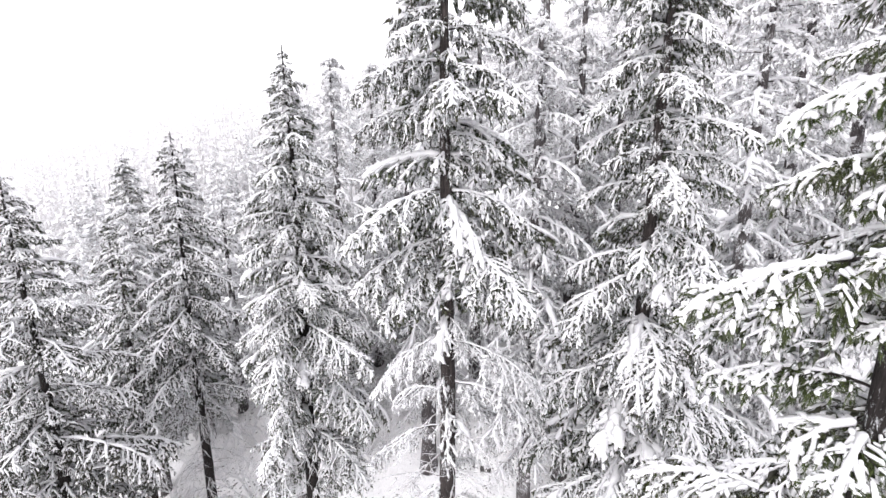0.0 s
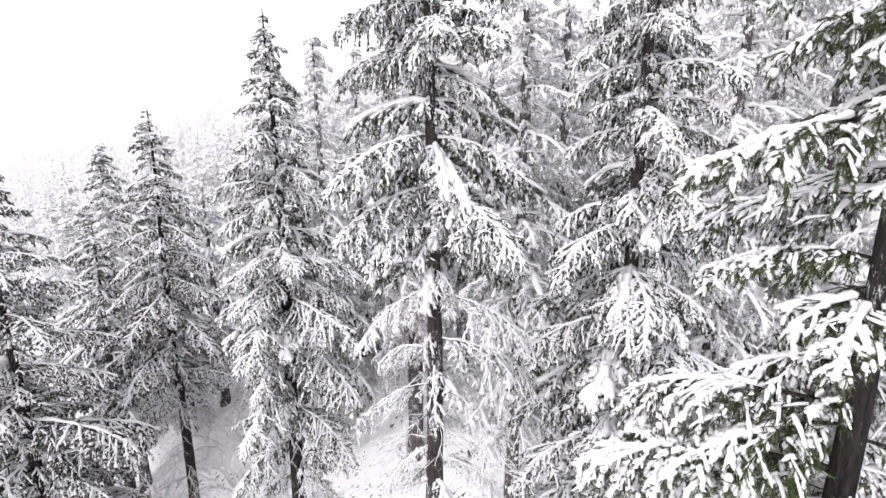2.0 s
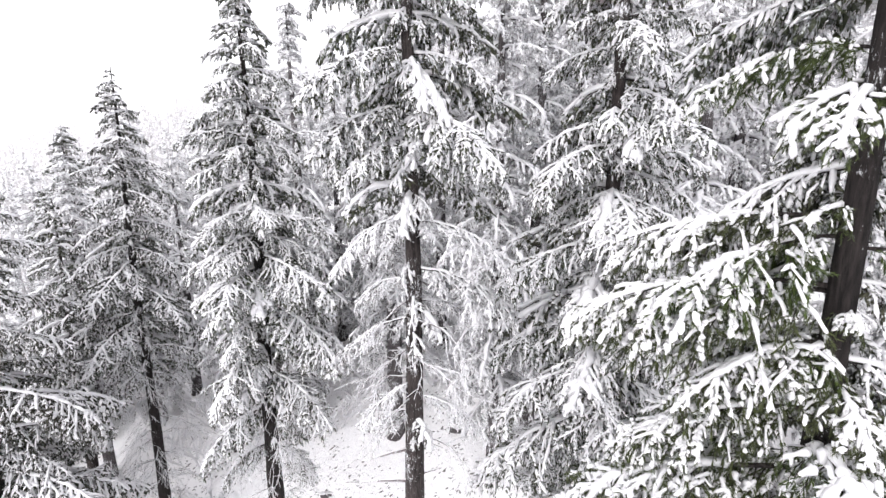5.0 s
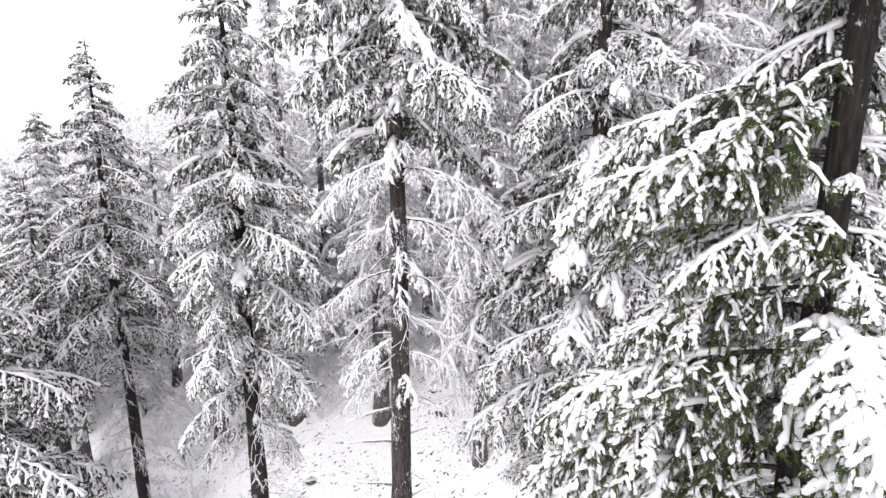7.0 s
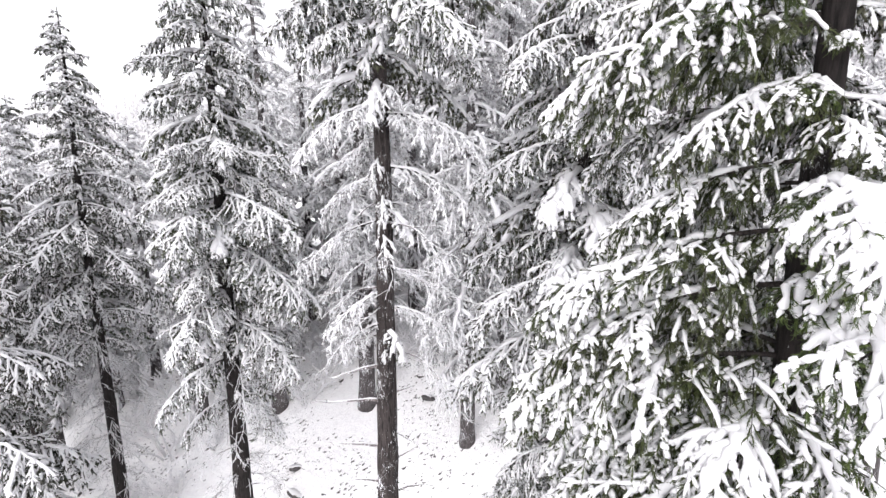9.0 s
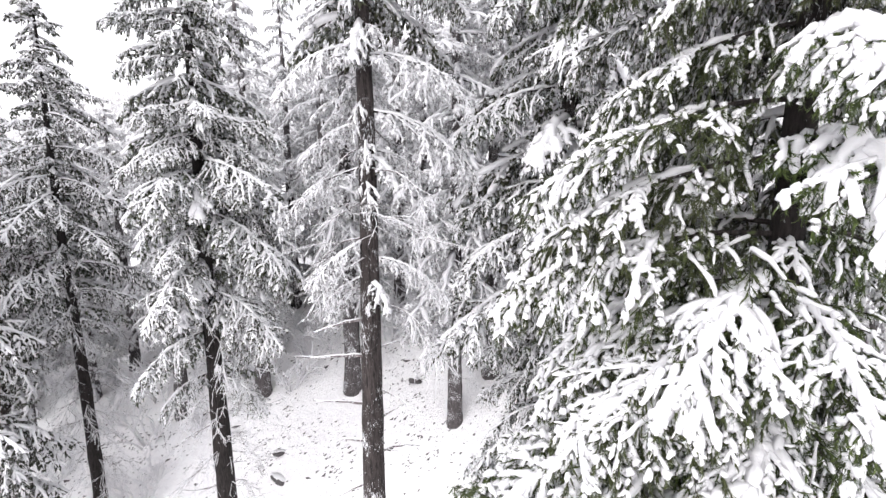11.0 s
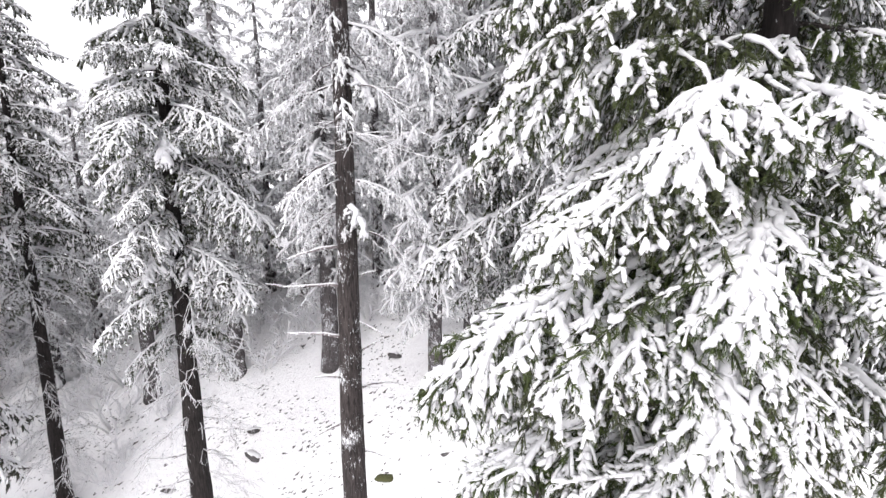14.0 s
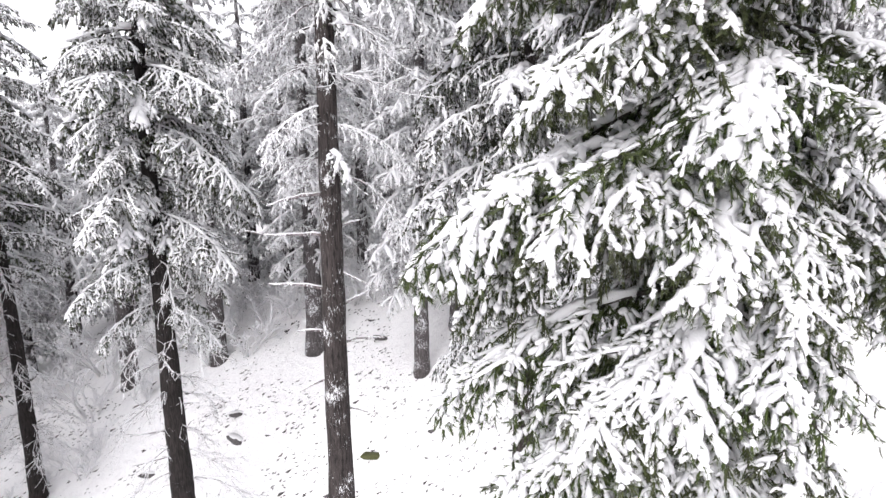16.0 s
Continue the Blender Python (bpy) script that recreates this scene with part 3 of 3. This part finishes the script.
# ---- trees behind them ----
BEHIND = (
    (2.88, 14.7, 21.5, 2.4, 2.6, 0.25), (4.5, 16.1, 22.0, 5.0, 2.2, 0.28), (6.95, 10.8, 21.0, 3.2, 2.4, 0.25),
    (-0.6, 17.9, 21.0, 2.6, 2.2, 0.33), (-4.28, 19.2, 17.3, 2.4, 2.3, 0.31), (-7.6, 19.7, 12.0, 1.6, 2.3, 0.3),
    (-13.6, 20.2, 11.6, 1.0, 2.2, 0.24), (6.2, 17.0, 23.0, 6.0, 2.4, 0.28), (9.4, 13.0, 23.0, 4.0, 2.6, 0.27),
    (10.6, 10.2, 22.5, 2.4, 2.7, 0.26), (12.8, 9.8, 24.0, 4.0, 2.7, 0.27), (1.6, 21.9, 23.0, 2.6, 2.6, 0.28), (-1.8, 23.5, 20.0, 1.6, 2.6, 0.28),
    (-6.8, 25.0, 16.0, 0.6, 2.4, 0.25), (-11.2, 24.0, 11.8, 1.0, 2.2, 0.25), (4.6, 22.6, 26.0, 3.6, 2.6, 0.28), (8.6, 19.0, 26.0, 8.0, 2.5, 0.28),
    (13.2, 15.5, 26.0, 9.0, 2.5, 0.28), (-16.6, 17.4, 8.4, -3.0, 2.2, 0.22), (16.0, 8.0, 23.0, 8.0, 2.5, 0.28), (-6.4, 22.6, 16.0, 2.6, 2.3, 0.25),
    (-14.5, 27.0, 14.0, 0.0, 2.5, 0.25), (-2.0, 27.0, 22.0, 3.0, 2.5, 0.26),
    (0.1, 25.0, 22.0, 2.4, 2.7, 0.26), (3.3, 25.6, 24.0, 3.6, 2.6, 0.26), (-3.6, 24.8, 18.0, 1.2, 2.6, 0.26), (-5.2, 23.0, 15.0, 0.8, 2.4, 0.24), (-9.0, 24.4, 13.6, 0.0, 2.6, 0.24), (-12.4, 22.6, 12.4, -0.5, 2.5, 0.24))
for i, (x, y, top, crown, reach, r0) in enumerate(BEHIND):
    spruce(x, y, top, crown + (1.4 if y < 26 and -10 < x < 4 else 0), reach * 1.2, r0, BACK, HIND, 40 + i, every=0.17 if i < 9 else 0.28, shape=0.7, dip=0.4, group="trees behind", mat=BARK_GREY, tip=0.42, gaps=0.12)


# ---- the forest farther up the hill ----
def far_tree_meshes(seed, fine, mats):
    """A whole distant tree at unit size (10 m): its trunk, its foliage, its snow."""
    rng = random.Random(seed)
    trunk, crown, snow = Soup(), Soup(), Soup()
    trunk.tube([Vector((0, 0, 0)), Vector((0.04, 0, 5)), Vector((0, 0.03, 10))], [0.16, 0.1, 0.02], 6)
    z = 9.8
    while z > 2.2:
        s = (9.8 - z) / 7.6
        r = (0.18 + 1.45 * s ** 0.7) * rng.uniform(0.6, 1.2)
        a = rng.uniform(0, 6.3)
        tip = Vector((math.cos(a) * r, math.sin(a) * r, z - 0.35 * r + rng.uniform(-0.1, 0.1)))
        root = Vector((0, 0, z + 0.05 * r))
        crown.spindle(root, tip, 0.10 + 0.11 * r, 0, 4, rng.random())
        if rng.random() < 0.85:
            snow.spindle(root.lerp(tip, 0.25) + Vector((0, 0, 0.10 + 0.05 * r)), tip + Vector((0, 0, 0.03)), 0.07 + 0.07 * r, 0, 4, 0.3)
        for hand in (-1, 1):
            if fine and r > 0.4:
                base = root.lerp(tip, rng.uniform(0.3, 0.7))
                b2 = a + hand * rng.uniform(0.5, 1.0)
                end = base + Vector((math.cos(b2) * r * 0.45, math.sin(b2) * r * 0.45, -0.12 * r))
                crown.spindle(base, end, 0.06 + 0.06 * r, 0, 3, rng.random())
                if rng.random() < 0.7:
                    snow.spindle(base + Vector((0, 0, 0.06)), end + Vector((0, 0, 0.05)), 0.04 + 0.05 * r, 0, 3, 0.2)
        z -= rng.uniform(0.09, 0.18) if fine else rng.uniform(0.16, 0.3)
    return trunk.mesh("trunk", [mats[0]]), crown.mesh("crown", [mats[1]], False), snow.mesh("snow_load", [SNOW])


# Far bark with snow flecks, its base colours whitened for haze.
HAZED_BARK = bark_material("hazed_bark", (0.36, 0.35, 0.355), (0.55, 0.535, 0.54), 0.5)
far_kinds = []
for k in range(4):
    trunk_me, crown_me, snow_me = far_tree_meshes(900 + k, True, (HAZED_BARK, HAZED_RIME))
    proto = tagged(new("spruce_tree"), "rimed spruce greyed by haze far up the white hillside", "tree", "far spruces")
    for nm, dat in (("trunk", trunk_me), ("crown", crown_me), ("snow_load", snow_me)):
        p = new(nm, dat)
        p.parent = proto
    far_kinds.append(proto)
rng = random.Random(5)
spots = []
while len(spots) < 135:
    ang = radians(rng.uniform(-50, 62))
    d = rng.uniform(26, 62)
    x, y = math.sin(ang) * d, math.cos(ang) * d
    if all((x - q[0]) ** 2 + (y - q[1]) ** 2 > 4.0 for q in spots) and all((x - q[0]) ** 2 + (y - q[1]) ** 2 > 7 for q in BEHIND):
        spots.append((x, y))
for i, (x, y) in enumerate(spots):
    k = rng.uniform(0.7, 1.35)
    m = pose(x, y, ground_height(x, y) - 0.3, rng.uniform(-1.5, 1.5), rng.uniform(-1.5, 1.5), rng.uniform(0, 360))
    if i < 4:
        far_kinds[i].matrix_basis = m @ Matrix.Diagonal((k, k, k, 1))
    else:
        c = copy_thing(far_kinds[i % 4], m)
        c.scale = (k * rng.uniform(0.85, 1.1), k, k)

# the woods beyond, past counting
woods = Soup()
rng = random.Random(6)
for i in range(5200):
    ang = radians(rng.uniform(-56, 66))
    d = 52 + 260 * rng.random() ** 1.25
    x, y = math.sin(ang) * d, math.cos(ang) * d
    g = ground_height(x, y) - 0.3
    h = rng.uniform(6.5, 13)
    dead = rng.random() < 0.22
    woods.tube([Vector((x, y, g)), Vector((x + rng.uniform(-0.2, 0.2), y, g + h))], [0.13, 0.05], 3, 0)
    n_b = 6 if dead else 16
    for j in range(n_b):
        s = (j + rng.random()) / n_b
        a = rng.uniform(0, 6.3)
        r = (0.2 + (0.5 if dead else 1.25) * s ** 0.8) * rng.uniform(0.6, 1.2)
        z = g + h * (1 - 0.8 * s)
        woods.tuft(Vector((x, y, z)), Vector((x + math.cos(a) * r, y + math.sin(a) * r, z - 0.4 * r)), 0.2 + 0.25 * r, 1, rng.random())
tagged(new("distant_woods", woods.mesh("distant_woods", [HAZED_BARK, HAZED_RIME_FAR], False)), "rimed conifer woods paled by haze covering the far slope", "woods", kind="stuff")


# ---- the forest floor ----
def stone_mesh(seed, flat):
    rng = random.Random(seed)
    bm = bmesh.new()
    bmesh.ops.create_icosphere(bm, subdivisions=2, radius=1.0)
    for v in bm.verts:
        v.co *= 1 + 0.35 * noise.noise(v.co * 1.3 + Vector((seed, 0, 0))) + 0.08 * rng.uniform(-1, 1)
        v.co.z *= flat
    me = bpy.data.meshes.new("stone")
    bm.to_mesh(me)
    bm.free()
    me.polygons.foreach_set("use_smooth", [True] * len(me.polygons))
    return me


def capped_stone(name, x, y, size, turn, mat, label, category, seed, flat=0.45, cover=1.0):
    """A stone set in the slope, with its own cap of snow."""
    body_me = stone_mesh(seed, flat)
    body_me.materials.append(mat)
    ob = tagged(new(name), label, category, "stones on the slope")
    ob.matrix_world = pose(x, y, ground_height(x, y) + 0.06 * size, -17, 15, turn)
    p = new("body", body_me)
    p.parent = ob
    p.scale = (size, size * 0.55, size * 0.7)
    if cover:
        cap_me = stone_mesh(seed + 50, flat)
        cap_me.materials.append(SNOW)
        c = new("snow_cap", cap_me)
        c.parent = ob
        c.location = (0, size * 0.16, size * 0.17)
        c.scale = (size * 0.92 * cover, size * 0.5, size * 0.6)


capped_stone("stone", -3.2, 16.1, 0.3, 25, STONE, "dark flat stone half under snow", "stone", 1)
capped_stone("stone", -3.1, 15.1, 0.34, -35, STONE, "dark flat stone half under snow", "stone", 2)
capped_stone("stone", 1.8, 17.0, 0.34, 0, STONE, "dark flat stone half under snow", "stone", 3, cover=0.5)
capped_stone("stone", -5.6, 15.0, 0.28, 10, STONE, "dark flat stone half under snow", "stone", 4)
capped_stone("mossy_stone", 0.95, 12.5, 0.34, 10, MOSS, "olive-green mossy stone beside the old spruce", "stone", 5, cover=0)

litter = Soup()
rng = random.Random(8)
for i in range(26000):
    x, y = rng.uniform(-17, 13), rng.uniform(8, 30)
    if noise.noise((x * 0.45, y * 0.45, 11)) + 0.5 * noise.noise((x * 1.7, y * 1.7, 4)) + rng.uniform(-0.4, 0.4) < 0.12:
        continue
    a = rng.gauss(0.45, 0.45)
    ln = rng.triangular(0.015, 0.1, 0.03) * (2.2 if rng.random() < 0.06 else 1)
    d = Vector((math.cos(a), math.sin(a) * 0.8, 0.3 * math.cos(a) + 0.3 * math.sin(a))) * ln
    c = Vector((x, y, ground_height(x, y) + 0.01))
    litter.tuft(c - d, c + d, ln * rng.uniform(0.3, 0.6), 0, rng.random() * 3)
tagged(new("forest_litter", litter.mesh("forest_litter", [STONE], False)), "dark twigs and pebbles poking out of the snow", "litter", kind="stuff")


# bare bushes between the trunks
def bush_pair(seed, high):
    rng = random.Random(seed)
    wood, snow = Soup(), Soup()

    def grow(p, d, ln, r, level):
        k = 4
        pts = [p]
        for i in range(k):
            d = (d + Vector((rng.uniform(-0.25, 0.25), rng.uniform(-0.25, 0.25), rng.uniform(-0.12, 0.16)))).normalized()
            pts.append(pts[-1] + d * (ln / k))
        rad = [r * (1 - 0.75 * i / k) + 0.001 for i in range(k + 1)]
        wood.tube(pts, rad, 3)
        snow.tube([q + Vector((0, 0, x * 0.9)) for q, x in zip(pts, rad)], [x * 0.8 + 0.008 * rng.uniform(0.6, 1.6) for x in rad], 4, 0, 1.0, 0.15, rng)
        if level < 2:
            for _ in range(rng.randint(3, 5)):
                i = rng.randint(1, k)
                out = Vector((rng.uniform(-1, 1), rng.uniform(-1, 1), rng.uniform(-0.3, 0.7)))
                grow(pts[i], (d + out * 0.9).normalized(), ln * rng.uniform(0.4, 0.65), r * 0.5, level + 1)

    for _ in range(7):
        a = rng.uniform(0, 6.3)
        grow(Vector((0.1 * math.cos(a), 0.1 * math.sin(a), 0)), Vector((math.cos(a) * 0.6, math.sin(a) * 0.6, 1)).normalized(), high * rng.uniform(0.6, 1.0), 0.010, 0)
    return wood.mesh("stem_tangle", [TWIG]), snow.mesh("snow_load", [SNOW])


bushes = []
for k in range(3):
    stems_me, load_me = bush_pair(60 + k, 0.9)
    ob = tagged(new("bare_bush"), "leafless bush with snow along every twig", "bush", "bushes on the slope")
    for nm, dat in (("stem_tangle", stems_me), ("snow_load", load_me)):
        p = new(nm, dat)
        p.parent = ob
    bushes.append(ob)
rng = random.Random(9)
PLACES = [(-7.6, 16.9), (-9.8, 17.4), (-12.4, 17.0), (-8.6, 18.6), (-5.4, 20.4), (-2.6, 20.6), (1.0, 19.8), (2.4, 18.8), (3.6, 17.4), (-11.4, 15.2), (5.2, 14.6), (8.6, 9.2),
          (10.6, 6.6), (-1.6, 20.4), (-3.8, 21.2), (0.2, 20.6), (1.6, 20.6), (-0.2, 22.0), (2.9, 20.8), (-2.9, 22.4), (-6.8, 20.8), (-9.0, 21.0), (-11.0, 20.2), (-8.2, 14.0), (-10.2, 15.8), (-9.4, 13.6), (-6.6, 18.2),
          (-7.8, 16.0), (-11.8, 18.4), (-13.0, 16.0), (-4.6, 19.2), (-3.2, 19.0), (-8.9, 16.4), (1.9, 19.4), (0.6, 21.2), (2.3, 21.6), (-1.0, 21.6), (3.4, 19.6)]
for i, (x, y) in enumerate(PLACES):
    k = rng.uniform(1.0, 1.7) * (1.25 if y > 17.5 else 0.85)
    m = pose(x, y, ground_height(x, y) - 0.05, 0, 0, rng.uniform(0, 360))
    if i < 3:
        bushes[i].matrix_basis = m
    else:
        copy_thing(bushes[i % 3], m).scale = (k, k, k)

# a fallen dead branch
wood_me, load_me = dead_pair("fallen_branch", 1.9, 820, 0.3, 0.0, 3.2)
ob = tagged(new("fallen_branch"), "dark fallen branch lying on the snow, snow along its top", "branch")
for nm, dat in (("wood", wood_me), ("snow_load", load_me)):
    p = new(nm, dat)
    p.parent = ob
ob.matrix_world = pose(-11.3, 20.5, ground_height(-11.3, 20.5) + 0.12, 0, -14, 24) @ Matrix.Diagonal((1.3, 1.3, 1.3, 1))
